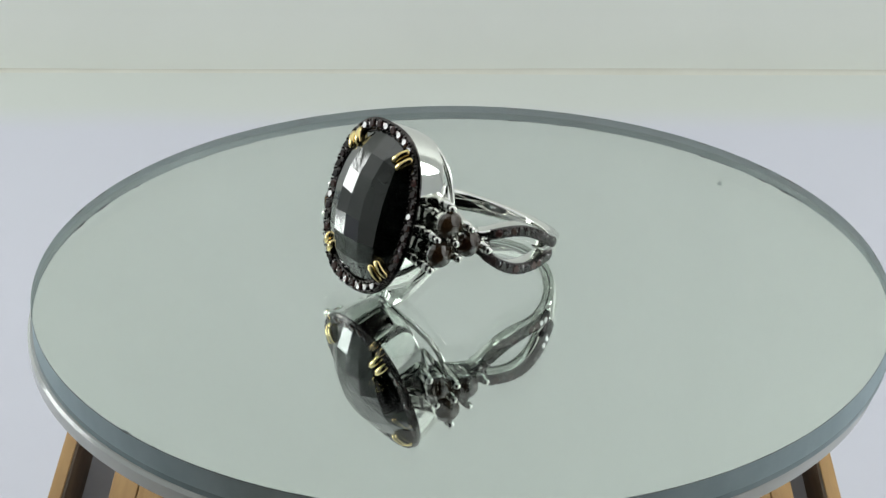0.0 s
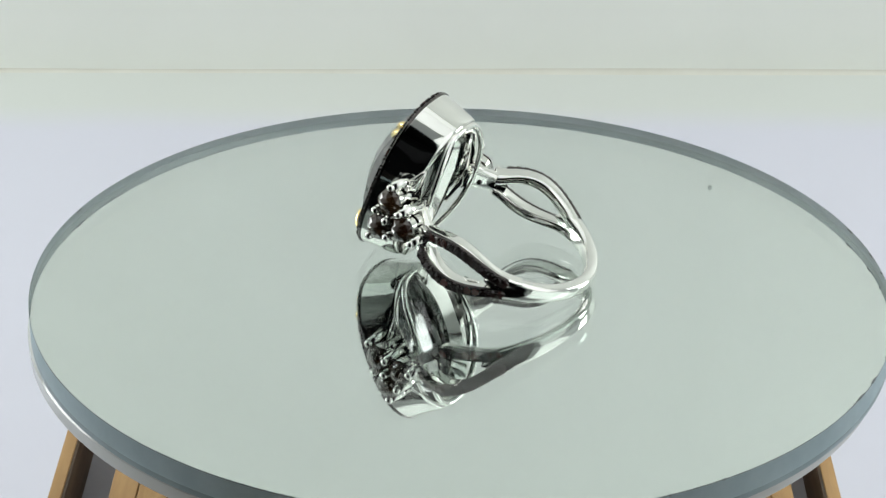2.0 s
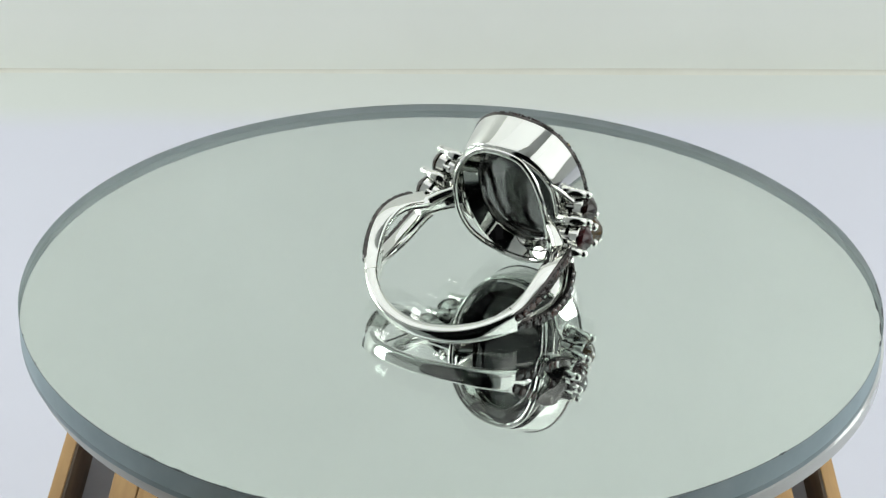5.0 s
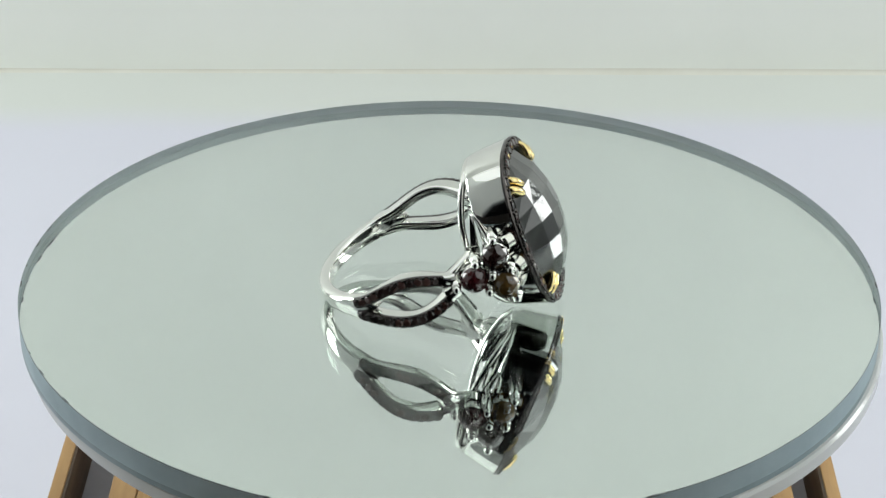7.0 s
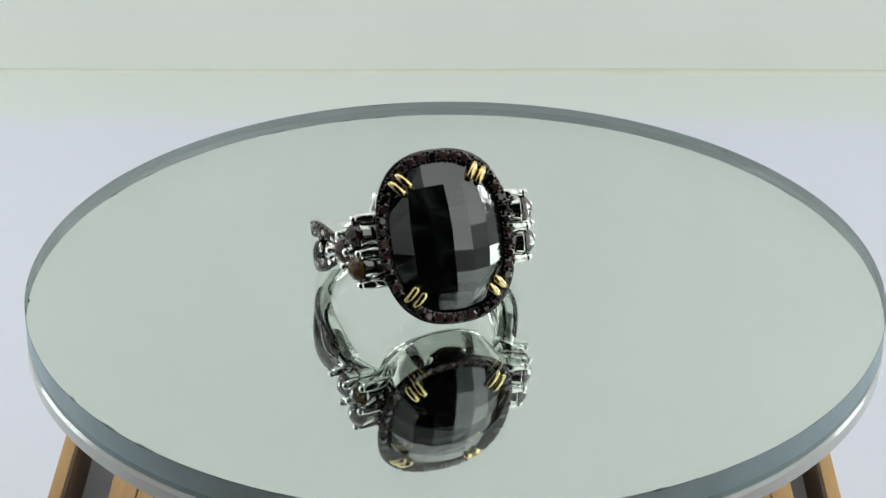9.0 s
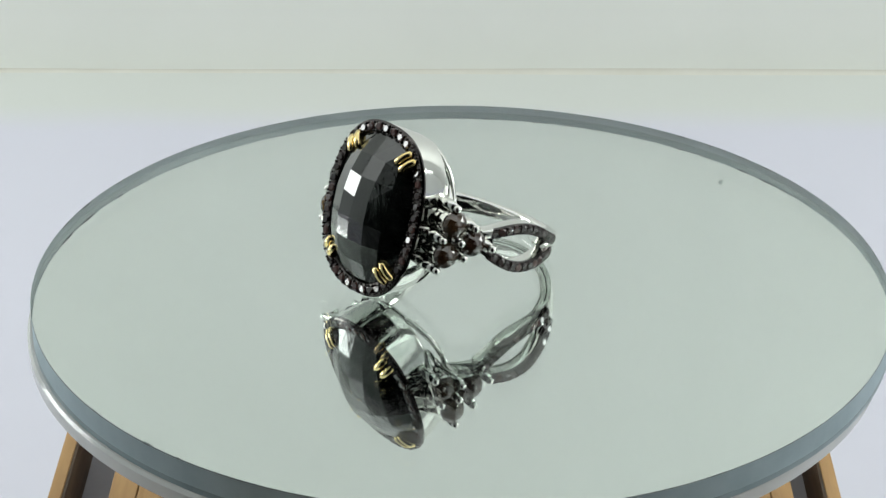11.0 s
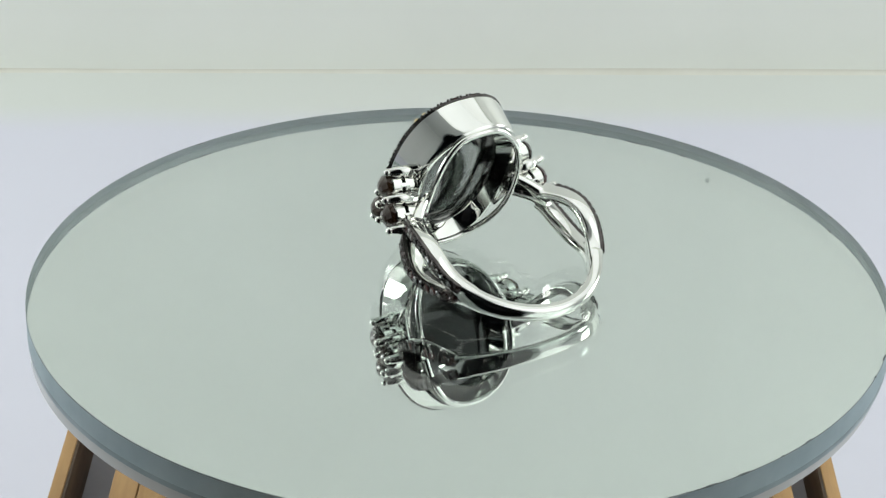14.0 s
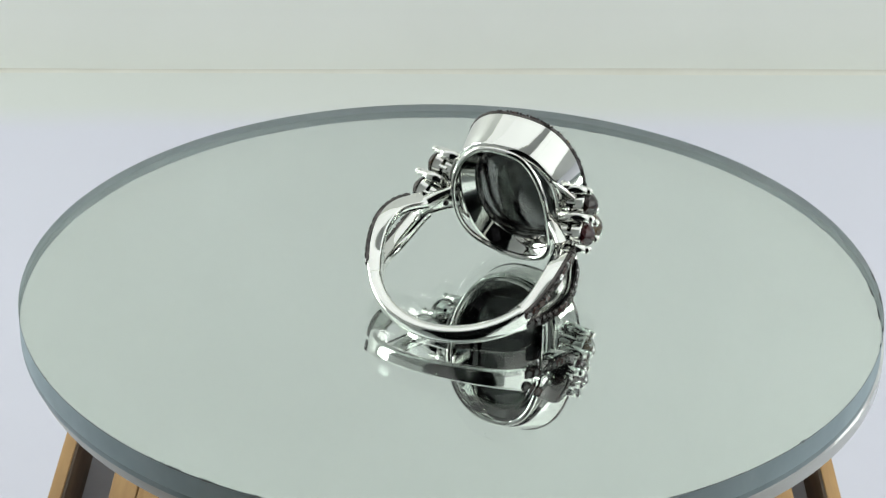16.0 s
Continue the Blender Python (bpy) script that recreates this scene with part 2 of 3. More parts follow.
# ---- the room ----
def room():
    turn = pose(0, 0.2905, 0, 0, 0, 2.085)
    table = new("table_sheet", mesh_of("table_sheet", add_box(bmesh.new(), -800, 800, -430, 0, -103, -100), SHEET))
    tagged(table, "smooth white table sheet, bluish tint of the light painted in", "table", kind="structure")
    # unseen dark surface beyond the sheet, added to darken the silver's reflections
    desk = new("floor", mesh_of("floor", add_box(bmesh.new(), -800, 800, -1250, 0, -130, -103.1), DESK))
    tagged(desk, "unseen dark brown desk top, added to darken the reflections", "desk", kind="structure")
    wall = new("wall_back", mesh_of("wall_back", add_box(bmesh.new(), -800, 800, 0.02, 30, -130, 800), WALL))
    tagged(wall, "plain off-white back wall", "wall", kind="structure")
    # added cove strip; the corner's soft shadow is put into its colour
    bm = bmesh.new()
    rings = []
    for x in range(-400, 401, 8):
        wide = 0.85 + 0.2 * math.sin(x * 0.03) + 0.15 * math.sin(x * 0.011 + 1)
        arc = [(x, -wide + wide * math.sin(radians(a)), -100 + wide - wide * math.cos(radians(a))) for a in range(0, 91, 15)]
        rings.append([(x, 0.01, -100.01)] + arc)
    loft(bm, rings)
    crease = new("trim", mesh_of("trim", bm, CREASE, True, 40))
    tagged(crease, "added strip coloured as the shaded corner where sheet meets wall", "trim", kind="structure")
    for ob in (table, desk, wall, crease):
        ob.matrix_world = turn
    # a small grey mark on the wall, placed to fit the camera's mirrored view
    bm = lathe(bmesh.new(), [(0, 0.05), (0.35, 0.045), (0.62, 0.01), (0.62, -0.05), (0, -0.05)], 24)
    for v in bm.verts:
        v.co *= 1 + 0.12 * noise.noise(v.co * 3)
    mark = part("smudge", bm, SMUDGE, wall, "small grey mark placed to fit the mirrored camera view", True)
    mark.matrix_basis = pose(62.4 * MM, 0.0, 122.6 * MM, 90, 0, 0)
    # unseen curved screen round sides and front, added to shape the silver's reflections
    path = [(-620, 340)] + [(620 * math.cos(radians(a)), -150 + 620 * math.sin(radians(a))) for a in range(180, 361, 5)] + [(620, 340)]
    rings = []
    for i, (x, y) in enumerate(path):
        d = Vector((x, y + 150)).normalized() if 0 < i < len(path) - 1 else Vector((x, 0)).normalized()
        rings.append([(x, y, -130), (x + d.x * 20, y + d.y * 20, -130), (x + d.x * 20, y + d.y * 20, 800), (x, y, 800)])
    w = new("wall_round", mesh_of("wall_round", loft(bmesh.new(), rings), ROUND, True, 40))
    tagged(w, "unseen curved pale screen, its unlit front painted dark", "wall", kind="structure")
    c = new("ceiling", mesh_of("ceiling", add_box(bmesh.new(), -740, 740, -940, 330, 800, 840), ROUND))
    tagged(c, "unseen pale ceiling over the table, its unlit front painted dark", "ceiling", kind="structure")


# ---- wooden tray that carries the turntable ----
def wooden_tray():
    tray = new("wooden_tray")
    tray.location = (0, 0, TABLE_Z)
    tagged(tray, "pale wooden box frame with grey recessed floor under the turntable", "tray")
    z = 100.0
    for x0, x1 in ((-48.6, -47.0), (45.4, 47.1)):
        part("rail", add_box(bmesh.new(), x0, x1, -110, 45, 0.0, -40 + z, 0.15), WOOD, tray, "pale wooden rail with worn edges")
    # darker brown strip along each rail's inner face
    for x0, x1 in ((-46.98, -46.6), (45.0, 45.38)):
        part("rail_inner_strip", add_box(bmesh.new(), x0, x1, -107, 42, -47.5 + z, -40.1 + z, 0.05), DARKWOOD, tray, "dark brown strip along the inner face of the rail")
    part("end_rail", add_box(bmesh.new(), -46.9, 45.3, 43, 45, 0.0, -41 + z, 0.15), WOOD, tray)
    part("end_rail", add_box(bmesh.new(), -46.9, 45.3, -110, -108, 0.0, -41 + z, 0.15), WOOD, tray)
    part("floor_panel", add_box(bmesh.new(), -46.9, 45.3, -107.9, 42.9, -50 + z, -47.6 + z), GREY, tray, "matt grey floor panel")
    xs = [-41.4, -38.0, -30, -20, -10, 0, 10, 20, 30, 38.6, 41.4]
    for a, b in zip(xs, xs[1:]):
        part("board", add_box(bmesh.new(), a + 0.08, b - 0.08, -100, 38, -47.55 + z, -40 + z, 0.12), WOOD, tray)
    return tray


def camera_body():
    """The black camera that looks on and shows as a dark blot in the silver."""
    body = new("camera_body")
    body.matrix_world = VIEW
    tagged(body, "black camera body that mirrors darkly in the silver", "camera")
    part("housing", add_box(bmesh.new(), -70, 70, -48, 48, 30, 95, 6), DARK, body)
    part("lens_barrel", lathe(bmesh.new(), [(0, 18), (30, 18), (33, 20), (33, 29), (0, 29)], 48), DARK, body, smooth=True, sharp=40)
    return body


def turntable_base():
    base = new("turntable_base")
    base.location = (0, 0, -40 * MM)
    tagged(base, "round white plastic turntable foot under the mirror disc", "turntable")
    part("foot", lathe(bmesh.new(), [(0, 0), (27, 0), (28, 1), (28, 26), (27, 27), (0, 27)]), SIDE, base, smooth=True, sharp=30)
    part("spindle", lathe(bmesh.new(), [(0, 27), (12, 27), (12, 34.75), (0, 34.75)], 48), BACKING, base, smooth=True, sharp=30)
    return base


DISC_R = 45.0
DISC_T = 2.45
NICKS = ((226, 0.75), (147, 0.6), (155.4, 1.4), (161.4, 1.0), (34.2, 1.1), (39.1, 0.9), (82.3, 0.6), (74.5, 0.7), (115.7, 0.4), (50.6, 0.6))


def mirror_disc():
    disc = new("mirror_disc")
    tagged(disc, "round thick clear glass disc mirrored underneath, with chipped rim", "mirror")
    r, t = DISC_R, DISC_T
    glass = part("glass", lathe(bmesh.new(), [(0, 0), (r - 0.03, 0), (r, -0.03), (r, -t), (0, -t)], 256), GLASS, disc,
                 "clear glass, grey reflection painted into its edge colour", smooth=True, sharp=20)
    glass.data.materials.append(GLASS_EDGE)
    for f in glass.data.polygons:
        if abs(f.normal.z) < 0.9:
            f.material_index = 1
    # silvering with an edge nibbled by wear
    random.seed(21)
    n = 720
    nicks = [(random.uniform(0, 2 * math.pi), random.uniform(0.012, 0.035), random.uniform(0.02, 0.06)) for _ in range(26)]
    bm = bmesh.new()
    rim = []
    for i in range(n):
        a = 2 * math.pi * i / n
        cut = 0.004 + 0.008 * noise.noise((math.cos(a) * 9, math.sin(a) * 9, 3))
        for at, wide, deep in nicks:
            gap = abs((a - at + math.pi) % (2 * math.pi) - math.pi)
            if gap < wide:
                cut += deep * (1 - gap / wide)
        rim.append((r - 0.022 - max(0.0, cut), a))
    top = [bm.verts.new((q * math.cos(a), q * math.sin(a), -t - 0.03)) for q, a in rim]
    low = [bm.verts.new((q * math.cos(a), q * math.sin(a), -t - 0.08)) for q, a in rim]
    bm.faces.new(top)
    bm.faces.new(list(reversed(low)))
    for i in range(n):
        j = (i + 1) % n
        bm.faces.new((low[i], low[j], top[j], top[i]))
    part("silvering", bm, MIRROR, disc, "bright mirror silvering")
    part("backing", lathe(bmesh.new(), [(0, -t - 0.10), (r - 0.02, -t - 0.10), (r - 0.02, -t - 0.001), (r, -t - 0.001), (r, -t - 0.6), (0, -t - 0.6)], 256), PAINT, disc,
         "grey painted backing", smooth=True, sharp=20)
    z = -t - 0.64
    bm = lathe(bmesh.new(), [(0, z), (r - 0.35, z), (r - 0.1, z - 0.3), (r - 0.1, z - 1.6), (r - 0.6, z - 2.1), (0, z - 2.1)], 256)
    bmesh.ops.translate(bm, vec=(-0.62, -0.22, 0), verts=bm.verts)
    part("carrier_plate", bm, ACRYLIC, disc, "frosted clear acrylic carrier plate", smooth=True, sharp=20)
    # grey ground line along the top edge, of uneven width
    rings = []
    for i in range(720):
        a = 2 * math.pi * i / 720
        p = (math.cos(a) * 14, math.sin(a) * 14, 7)
        w = 0.035 + 0.028 * noise.noise(p) + 0.05 * max(0.0, noise.noise((p[0] * 3, p[1] * 3, 1)) - 0.25)
        rings.append([((r - w + w * u) * math.cos(a), (r - w + w * u) * math.sin(a), h) for u, h in ((0.0, 0.006), (0.7, 0.008), (1.15, -0.02), (1.15, -0.03 - w), (0.9, -0.03))])
    part("ground_edge", loft(bmesh.new(), rings, closed=True), EDGE, disc, "dark ground top edge", True, 50)
    # worn nicks along the rim
    random.seed(8)
    spots = [(radians(a), w) for a, w in NICKS] + [(random.uniform(0, 2 * math.pi), random.uniform(0.1, 0.3)) for _ in range(9)]
    for a, w in spots:
        bm = bmesh.new()
        bmesh.ops.create_icosphere(bm, subdivisions=2, radius=1.0)
        bmesh.ops.scale(bm, vec=(0.11, w, 0.10), verts=bm.verts)
        for v in bm.verts:
            v.co *= 1 + 0.5 * noise.noise(v.co * 9 + Vector((a, 0, 0)))
        q = r - 0.09
        bmesh.ops.transform(bm, matrix=Matrix.Translation((q * math.cos(a), q * math.sin(a), -0.085)) @ Matrix.Rotation(a, 4, "Z"), verts=bm.verts)
        part("rim_nick", bm, NICK, disc, "", True)
    # a little dust on the glass
    random.seed(5)
    for _ in range(9):
        a, q, w = random.uniform(0, 2 * math.pi), DISC_R * math.sqrt(random.uniform(0.2, 0.95)), random.uniform(0.05, 0.10)
        bm = bmesh.new()
        bmesh.ops.create_icosphere(bm, subdivisions=1, radius=w)
        bmesh.ops.scale(bm, vec=(random.uniform(0.7, 1.6), 1, 0.25), verts=bm.verts)
        bmesh.ops.translate(bm, vec=(q * math.cos(a), q * math.sin(a), w * 0.2), verts=bm.verts)
        part("dust_speck", bm, DUST, disc, "", True)
    return disc


# ---- the ring ----
# ring space: x out through the big stone, y across, z along the finger; millimetres
SKEW = 0.055


def outline(a, k=1.0, wx=7.0, wz=8.85, power=2.5, inset=0.0):
    """A point of the cushion-shaped head at the angle a: y and z."""
    c, s = math.cos(a), math.sin(a)
    power = power - 0.14 * max(0.0, inset)
    y = (wx - inset) * k * math.copysign(abs(c) ** (2 / power), c)
    z = (wz - inset) * k * math.copysign(abs(s) ** (2 / power), s)
    return y - SKEW * z, -0.22 + z


def even_outline(n, **how):
    """n points evenly spaced along the head's outline."""
    dense = [Vector(outline(2 * math.pi * i / 720, **how)) for i in range(720)]
    run = [0.0]
    for i in range(720):
        run.append(run[-1] + (dense[(i + 1) % 720] - dense[i]).length)
    out, j = [], 0
    for q in range(n):
        want = run[-1] * q / n
        while run[j + 1] < want:
            j += 1
        f = (want - run[j]) / (run[j + 1] - run[j])
        out.append(dense[j].lerp(dense[(j + 1) % 720], f))
    return out


def ring_wall(bm, sections, dip=0.0):
    """Lofts a closed band round the head; sections are (x, inset) of a closed profile. dip lifts the back edge at the sides."""
    n = 128
    rings = []
    for i in range(n):
        a = 2 * math.pi * i / n
        ring = []
        for x, inset in sections:
            y, z = outline(a, inset=inset)
            ring.append((x + dip * math.cos(a) ** 2 * max(0.0, (10.0 - x) / 1.4), y, z))
        rings.append(ring)
    return loft(bm, rings, closed=True)


HALO_X = 13.1


def big_stone_mesh():
    """Domed cushion stone with a chequerboard of flat facets, and a shallow smooth underside."""
    bm = bmesh.new()
    nu, nv = 6, 7
    random.seed(11)

    def dome(u, v):
        # square to disc, then to the cushion outline
        x, y = u * math.sqrt(1 - v * v / 2), v * math.sqrt(1 - u * u / 2)
        rr = min(1.0, math.hypot(x, y))
        a = math.atan2(y, x)
        oy, oz = outline(a, inset=1.15)
        cy, cz = 0.0, -0.22
        h = 13.15 + 2.9 * (1 - rr ** 2.2) ** 0.9
        return Vector((h, cy + (oy - cy) * rr, cz + (oz - cz) * rr))

    grid = {}
    for i in range(nu + 1):
        for j in range(nv + 1):
            p = dome(2 * i / nu - 1, 2 * j / nv - 1)
            if 0 < i < nu and 0 < j < nv:
                p += Vector((random.uniform(-0.01, 0.01), random.uniform(-0.05, 0.05), random.uniform(-0.05, 0.05)))
            grid[i, j] = bm.verts.new(p)
    for i in range(nu):
        for j in range(nv):
            bm.faces.new((grid[i, j], grid[i + 1, j], grid[i + 1, j + 1], grid[i, j + 1]))
    rim = [grid[i, 0] for i in range(nu)] + [grid[nu, j] for j in range(nv)] + [grid[i, nv] for i in range(nu, 0, -1)] + [grid[0, j] for j in range(nv, 0, -1)]
    last = rim
    for x, k in ((12.7, 0.985), (11.2, 0.95), (10.35, 0.88), (10.14, 0.74), (10.04, 0.55), (9.98, 0.36), (9.95, 0.18)):
        row = [bm.verts.new((x, v.co.y * k, -0.22 + (v.co.z + 0.22) * k)) for v in rim]
        for q in range(len(rim)):
            w = (q + 1) % len(rim)
            bm.faces.new((last[q], last[w], row[w], row[q]))
        last = row
    bm.faces.new(last)
    return bm


def gem_mesh(name, r, mat, rows=((1.0, 0.0), (0.72, 0.36), (0.34, 0.52)), sides=8, depth=0.6):
    """A small round cut stone: table or point upwards along z, girdle at z 0."""
    bm = bmesh.new()
    rings = []
    bottom = bm.verts.new((0, 0, -depth * r))
    for q, (k, h) in enumerate(rows):
        off = 0.5 * (q % 2)
        rings.append([bm.verts.new((r * k * math.cos(2 * math.pi * (i + off) / sides), r * k * math.sin(2 * math.pi * (i + off) / sides), h * r)) for i in range(sides)])
    for i in range(sides):
        bm.faces.new((bottom, rings[0][(i + 1) % sides], rings[0][i]))
    for q, (a, b) in enumerate(zip(rings, rings[1:])):
        for i in range(sides):
            j = (i + 1) % sides
            if q % 2 == 0:
                bm.faces.new((a[i], a[j], b[i]))
                bm.faces.new((b[i], a[j], b[j]))
            else:
                bm.faces.new((a[i], b[j], b[i]))
                bm.faces.new((a[i], a[j], b[j]))
    bm.faces.new(rings[-1])
    return mesh_of(name, bm, mat)


def bead_mesh(name, r, mat):
    bm = bmesh.new()
    bmesh.ops.create_icosphere(bm, subdivisions=2, radius=r)
    return mesh_of(name, bm, mat, True)


def stand(p, out, spin=0.0):
    """Pose of a piece at p (millimetres) whose own z points along out."""
    q = Vector(out).to_track_quat("Z", "Y").to_matrix().to_4x4()
    return Matrix.Translation(Vector(p) * MM) @ q @ pose(0, 0, 0, 0, 0, spin)


def tilt():
    """A small unevenness in how a stone is seated."""
    return Vector((random.uniform(-0.16, 0.16), random.uniform(-0.16, 0.16), random.uniform(-0.16, 0.16)))


def shank_z(y):
    return -0.78 + 0.055 * y


CENTRE = Vector((-0.1, 0.0))


def on_band(deg, r, z):
    """Ring-space point at an angle from the head, a radius and a height."""
    a = radians(deg)
    return Vector((CENTRE.x + r * math.cos(a), CENTRE.y + r * math.sin(a), z))


def band_section(deg, r0, r1, zc, half, soft=0.35, n=16):
    """Rounded-box cross-section of the band at an angle."""
    out = []
    rm, hr = (r0 + r1) / 2, (r1 - r0) / 2
    for q in range(n):
        a = 2 * math.pi * q / n
        c, s = math.cos(a), math.sin(a)
        out.append(on_band(deg, rm + hr * math.copysign(abs(c) ** soft_power(soft), c), zc + half * math.copysign(abs(s) ** soft_power(soft), s)))
    return out


def soft_power(soft):
    return 2 * soft


SPLIT, JOIN = 117.0, 57.0


def strand_z(deg, sign):
    """Height of a strand's centre over the band's middle in the split shoulder."""
    s = min(1.0, max(0.0, (SPLIT - deg) / (SPLIT - JOIN)))
    return sign * (0.68 + 1.4 * math.sin(math.pi * s ** 1.2) ** 1.2)


def strand_r(deg):
    s = min(1.0, max(0.0, (SPLIT - deg) / (SPLIT - JOIN)))
    return 8.85 + 0.05 * s, 10.4 + 0.7 * s


def jewel_ring():
    ring = new("cocktail_ring")
    tagged(ring, "polished silver cocktail ring with large dark stone lying on the mirror", "ring")

    # band round the back
    bm = bmesh.new()
    rings = []
    for i in range(73):
        deg = SPLIT - 13 + (360 - 2 * (SPLIT - 13)) * i / 72
        off = min(1.0, abs(deg - 180) / (180 - SPLIT))
        past = max(0.0, (abs(deg - 180) - (180 - SPLIT) - 1) / 12)
        y = on_band(deg, 10, 0).y
        half = (0.8 + 0.47 * off ** 2) * (1 - past) + 0.12 * past
        rings.append(band_section(deg, 9.2 - 0.33 * off + 0.1 * past, 10.5 - 0.12 * off - 0.25 * past, shank_z(y), half, 0.27))
    part("shank", loft(bm, rings), SILVER, ring, "polished silver band", True, 50)

    stone = gem_mesh("pave_stone", 0.50, PAVE, ((1.0, 0.0), (0.66, 0.30)), 8, 0.5)
    grain = bead_mesh("grain", 0.15, RHODIUM)
    for side in (1, -1):
        for sign in (1, -1):
            bm, rings, rows = bmesh.new(), [], []
            for i in range(33):
                deg = SPLIT + 9 - (SPLIT + 9 - 56) * i / 32
                grow = min(1.0, i / 3.6)
                r0, r1 = strand_r(deg)
                zc = shank_z(side * 9.5) + strand_z(deg, sign)
                rings.append(band_section(deg * side, r0 + 0.12 * (1 - grow), r1 - 0.15 * (1 - grow), zc, 0.40 + 0.18 * grow, 0.24))
            strand = part("split_strand", loft(bm, rings), SILVER, ring, "", True, 50)
            bm, rings = bmesh.new(), []
            for i in range(29):
                deg = SPLIT - (SPLIT - 62) * i / 28
                r0, r1 = strand_r(deg)
                zc = shank_z(side * 9.5) + strand_z(deg, sign)
                rings.append(band_section(deg * side, r1 - 0.42, r1 + 0.08, zc, 0.60, 0.25, 12))
            channel = part("pave_channel", loft(bm, rings), RHODIUM, strand, "blackened pave setting", True, 50)
            # stones evenly along the strand
            dense = []
            for i in range(201):
                deg = SPLIT - 1.5 - (SPLIT - 64.5) * i / 200
                dense.append((on_band(deg * side, strand_r(deg)[1] + 0.06, shank_z(side * 9.5) + strand_z(deg, sign)), deg))
            length = sum((b[0] - a[0]).length for a, b in zip(dense, dense[1:]))
            n = 13
            step, want, run = length / (n - 1), 0.0, 0.0
            for a, b in zip(dense, dense[1:]):
                while want <= run + 1e-6:
                    p, deg = a
                    out = on_band(deg * side, 12, 0) - on_band(deg * side, 10, 0)
                    piece("pave_stone", stone, strand, stand(p, out.normalized() + tilt(), random.uniform(0, 45)))
                    ahead = (b[0] - a[0]).normalized()
                    across = out.normalized().cross(ahead)
                    for e in (1, -1):
                        for g in (0.33, 0.67):
                            piece("grain", grain, strand, stand(p + ahead * step * g + across * 0.42 * e, out))
                    want += step
                run += (b[0] - a[0]).length
        # shoulder from the joined strands in to the head
        bm, rings = bmesh.new(), []
        for i in range(9):
            deg = 64 - 29 * i / 8
            f = i / 8
            rings.append(band_section(deg * side, 8.95, 10.7 - 0.7 * f, shank_z(side * 9.5) * (1 - 0.6 * f), 0.95 + 0.6 * f, 0.36))
        shoulder = part("shoulder", loft(bm, rings), SILVER, ring, "", True, 50)
        # half-sunk dark bead; its colour stands for the shade inside a hole
        hole = bmesh.new()
        bmesh.ops.create_icosphere(hole, subdivisions=2, radius=0.34)
        bmesh.ops.translate(hole, vec=on_band(44 * side, 9.02, shank_z(side * 9.5) * 0.75), verts=hole.verts)
        part("hole_shade_bead", hole, RHODIUM, shoulder, "dark bead standing in for the shade of a pierced hole", True)

    # head: outer wall, halo plate, gallery wire
    wall = ring_wall(bmesh.new(), [(12.75, 0.05), (11.4, 0.24), (10.0, 0.46), (9.0, 0.63), (8.75, 0.70), (8.6, 0.85), (8.56, 1.25), (9.95, 2.38), (10.3, 2.42), (11.2, 1.75), (12.75, 0.8)], 0.45)
    part("bezel_wall", wall, SILVER, ring, "polished silver bezel wall", True, 40)
    halo = part("halo", ring_wall(bmesh.new(), [(12.75, 0.0), (13.0, -0.06), (13.2, 0.12), (13.3, 0.6), (13.2, 1.1), (13.0, 1.25), (12.75, 1.2)]), RHODIUM, ring,
                "blackened halo set with small brown stones", True, 50)
    pts = even_outline(42, inset=0.56)
    for q, p in enumerate(pts):
        nxt = pts[(q + 1) % 42]
        piece("halo_stone", stone, halo, stand((13.3, p.x, p.y), Vector((1, 0, 0)) + tilt(), random.uniform(0, 45)))
        d = (nxt - p).normalized()
        for e in (1, -1):
            for f in (0.33, 0.67):
                g = p.lerp(nxt, f) + Vector((d.y, -d.x)) * 0.45 * e
                piece("grain", grain, halo, stand((13.3, g.x, g.y), (1, 0, 0)))
    bm = bmesh.new()
    path = []
    for i in range(96):
        a = 2 * math.pi * i / 96
        y, z = outline(a, inset=1.12 + 0.22 * math.cos(a) ** 2)
        path.append((8.45 - 1.5 * max(0.0, math.cos(a) ** 2 - 0.12), y, z))
    tube(bm, path, 0.33, 12, closed=True)
    part("gallery_wire", bm, SILVER, ring, "rounded silver gallery rim", True)

    # wedge-shaped arms that rise from the shoulders along the bezel and narrow to a tip
    for side in (1, -1):
        for tip in (4.7, -4.4):
            rings = []
            for i in range(13):
                f = i / 12
                z = tip * f
                y = 6.62 * (1 - abs(z / 8.6) ** 2.45) ** 0.408 - 0.42 * f
                wide = 0.42 * (1 - f) + 0.13
                mid = 7.95 + 0.85 * f
                thick = 0.30 - 0.12 * f
                ring_pts = []
                for q in range(12):
                    a = 2 * math.pi * q / 12
                    c, d = math.cos(a), math.sin(a)
                    ring_pts.append((mid + wide * math.copysign(abs(c) ** 0.45, c),
                                     side * (y + thick * math.copysign(abs(d) ** 0.5, d) - 0.15 * c) - SKEW * z, z - 0.3))
                rings.append(ring_pts)
            part("gallery_arm", loft(bmesh.new(), rings), SILVER, ring, "", True, 35)
            # second leg of the arch, from the tip out to the cluster
            up = math.copysign(1.0, tip)
            path = []
            for i in range(9):
                f = i / 8
                z = tip * (1 - f) + up * 1.5 * f
                y = 6.62 * (1 - abs(z / 8.6) ** 2.45) ** 0.408 - 0.42 * (1 - f) + 0.9 * f ** 2
                path.append((8.85 + 1.35 * f ** 0.8, side * y - SKEW * z, z - 0.3))
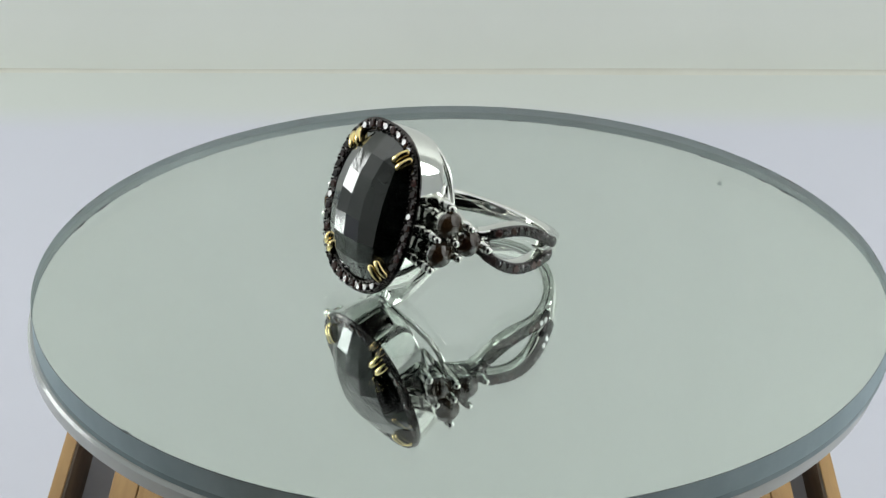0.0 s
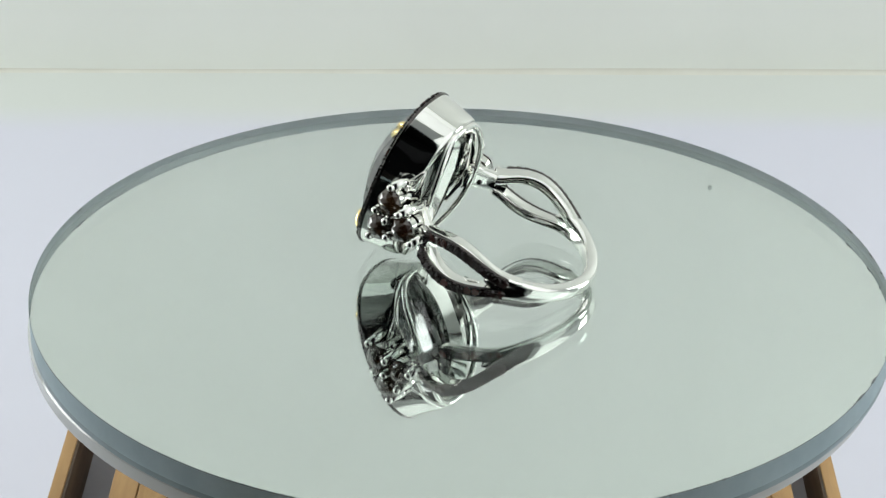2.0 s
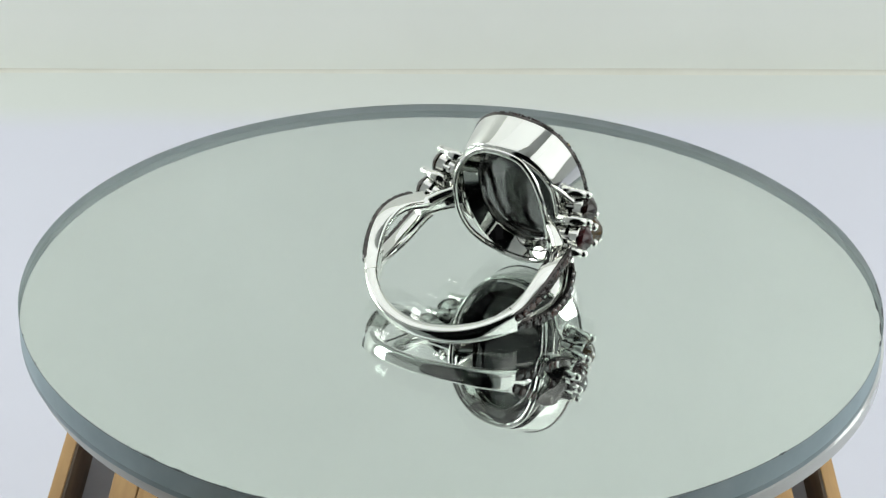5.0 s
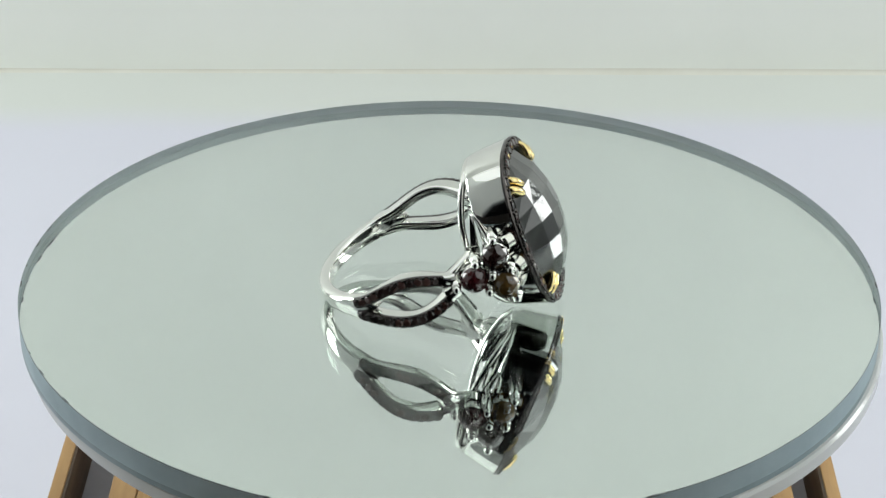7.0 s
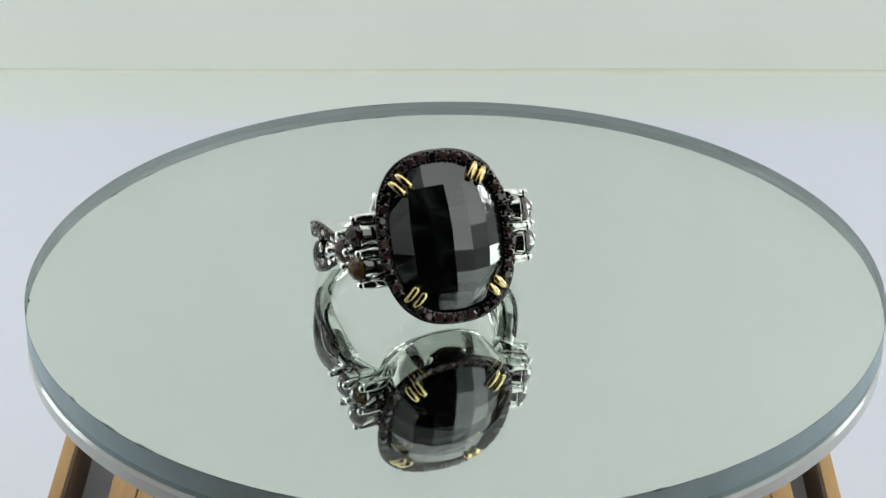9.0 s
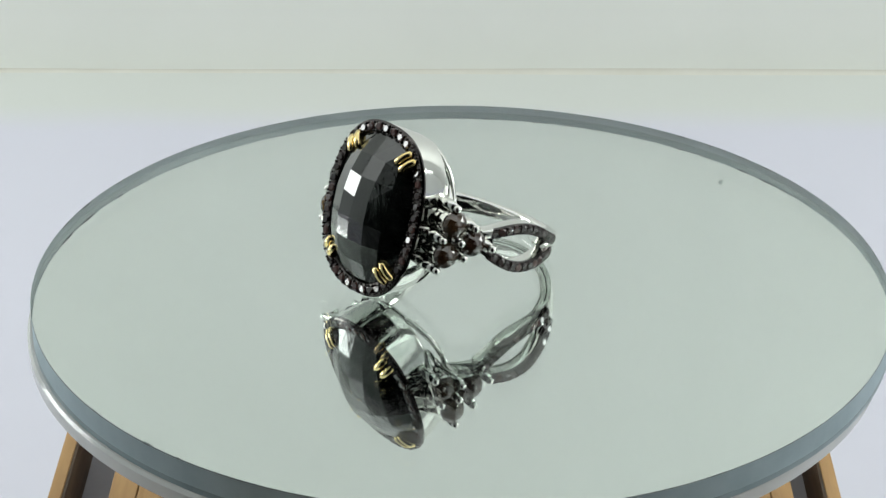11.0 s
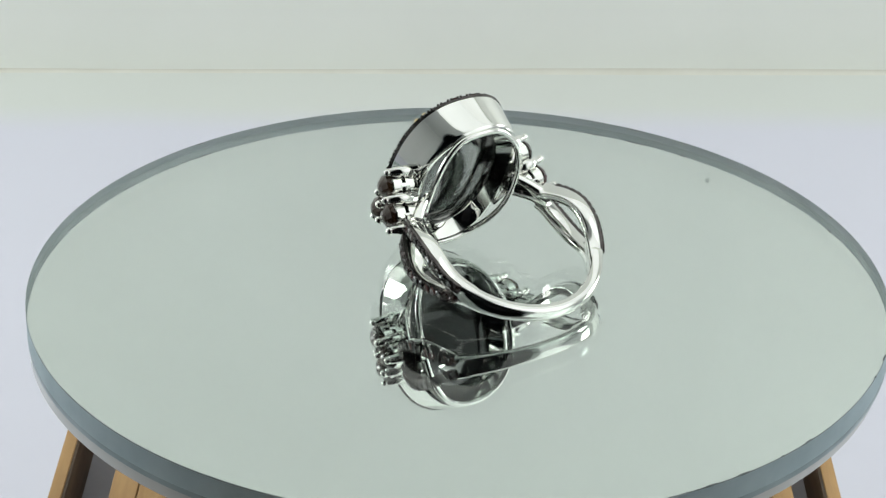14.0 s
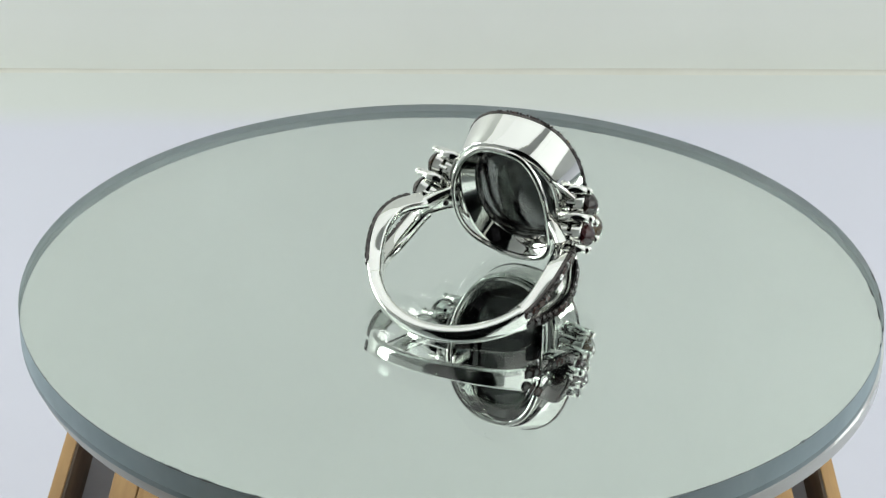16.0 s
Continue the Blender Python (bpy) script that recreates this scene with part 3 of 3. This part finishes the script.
            part("gallery_arm", tube(bmesh.new(), path, [0.17 + 0.27 * (i / 8) for i in range(9)], 10), SILVER, ring, "", True)

    gem = part("centre_stone", big_stone_mesh(), BIG_GEM, ring, "dark grey clouded stone cut in flat facets")
    for f in gem.data.polygons:
        f.use_smooth = f.normal.x < -0.05

    # paired gold claws at the four corners
    for y, z in ((-4.29, 5.42), (3.37, 5.79), (-3.65, -5.69), (4.57, -5.52)):
        inward = (Vector((0.0, -0.22)) - Vector((y, z))).normalized()
        inward = Vector((inward.x, inward.y * 0.8)).normalized()
        across = Vector((-inward.y, inward.x))
        for e in (1, -1):
            base = Vector((y, z)) + across * 0.50 * e
            path, rad = [], []
            for s, h in ((-0.95, -0.7), (-0.8, 0.1), (-0.45, 0.65), (0.05, 0.95), (0.5, 1.15), (0.75, 1.12)):
                q = base + inward * s
                path.append((13.35 + h * 0.62, q.x, q.y))
                rad.append(0.42 if s < 0.6 else 0.33)
            part("claw", tube(bmesh.new(), path, rad, 8), GOLD, ring, "yellow gold claw", True)

    # three-stone clusters on the shoulders
    cut = ((1.0, 0.0), (0.86, 0.3), (0.5, 0.6), (0.16, 0.72))
    brown, amber, wine = [gem_mesh("cluster_stone", 1.42, m, cut, 10, 0.7) for m in (COGNAC, AMBER, WINE)]
    ball = bead_mesh("bead", 0.45, SILVER)
    for side in (1, -1):
        dz = 0.0 if side > 0 else -0.75
        dx = 0.0 if side > 0 else 0.35
        near = 1.0 if side > 0 else 0.96
        out = Vector((0.19, 0.98 * side, 0)).normalized()
        colours = (brown, brown, brown) if side > 0 else (brown, amber, wine)
        for (x, y, z), gem_data in zip(((10.1, 8.85, 1.35), (10.2, 8.9, -1.95), (7.5, 9.6, -0.3)), colours):
            p = Vector((x + dx, y * near * side, z + dz))
            basket = bmesh.new()
            k = 24
            e1 = Vector((0, 0, 1))
            e2 = out.cross(e1)
            def hoop(sections):
                loft(basket, [[p + out * lift + (e1 * math.cos(2 * math.pi * i / k) + e2 * math.sin(2 * math.pi * i / k)) * rad for i in range(k)]
                              for lift, rad in sections], closed=True)

            hoop(((-2.9, 0.7), (-2.9, 1.14), (-1.5, 1.24), (-1.5, 0.85)))
            hoop(((-1.05, 0.9), (-1.05, 1.25), (-0.1, 1.38), (0.02, 1.30), (-0.1, 1.1)))
            for i in range(4):
                g = math.pi * (0.25 + 0.5 * i)
                spoke = (e1 * math.cos(g) + e2 * math.sin(g)) * 1.08
                tube(basket, [p + out * -1.9 + spoke, p + out * -0.9 + spoke], 0.26, 8)
            setting = part("stone_setting", basket, SILVER, ring, "silver claw setting", True, 40)
            piece("cluster_stone", gem_data, setting, stand(p + out * 0.15, out, 20))
        for x, y, z in ((9.5, 10.0, -0.28), (8.31, 10.3, 1.47), (5.8, 10.95, -0.4), (11.2, 9.1, -0.36), (8.72, 10.2, -1.81), (10.5, 9.15, 3.05), (10.9, 9.05, -3.6)):
            p = Vector((x + dx, y * near * side, z + dz))
            bm = tube(bmesh.new(), [p - out * 3.3, p - out * 1.6, p - out * 0.1], [0.66, 0.60, 0.42], 12)
            claw = part("prong", bm, SILVER, ring, "", True)
            piece("bead", ball, claw, stand(p, out))
    return ring


RING_PLACE = Matrix((
    (-0.740578, 0.615557, 0.269507, 0.86253 * MM),
    (-0.578444, -0.788093, 0.210504, 5.29733 * MM),
    (0.341974, 0.0, 0.939709, 5.10374 * MM),
    (0, 0, 0, 1)))
DISC_PLACE = Matrix.Translation((0.62 * MM, 0.333 * MM, -0.03 * MM)) @ pose(0, 0, 0, math.degrees(-0.3297 / 45), math.degrees(-0.2063 / 45), 0)


def motions(disc, ring):
    turns = [(0.25 * i, pose(0, 0, 0, 0, 0, -SPIN * 0.25 * i)) for i in range(65)]
    walk(disc, [(t, m @ DISC_PLACE) for t, m in turns])
    walk(ring, [(t, m @ RING_PLACE) for t, m in turns])


room()
wooden_tray()
camera_body()
turntable_base()
the_disc = mirror_disc()
the_ring = jewel_ring()
motions(the_disc, the_ring)
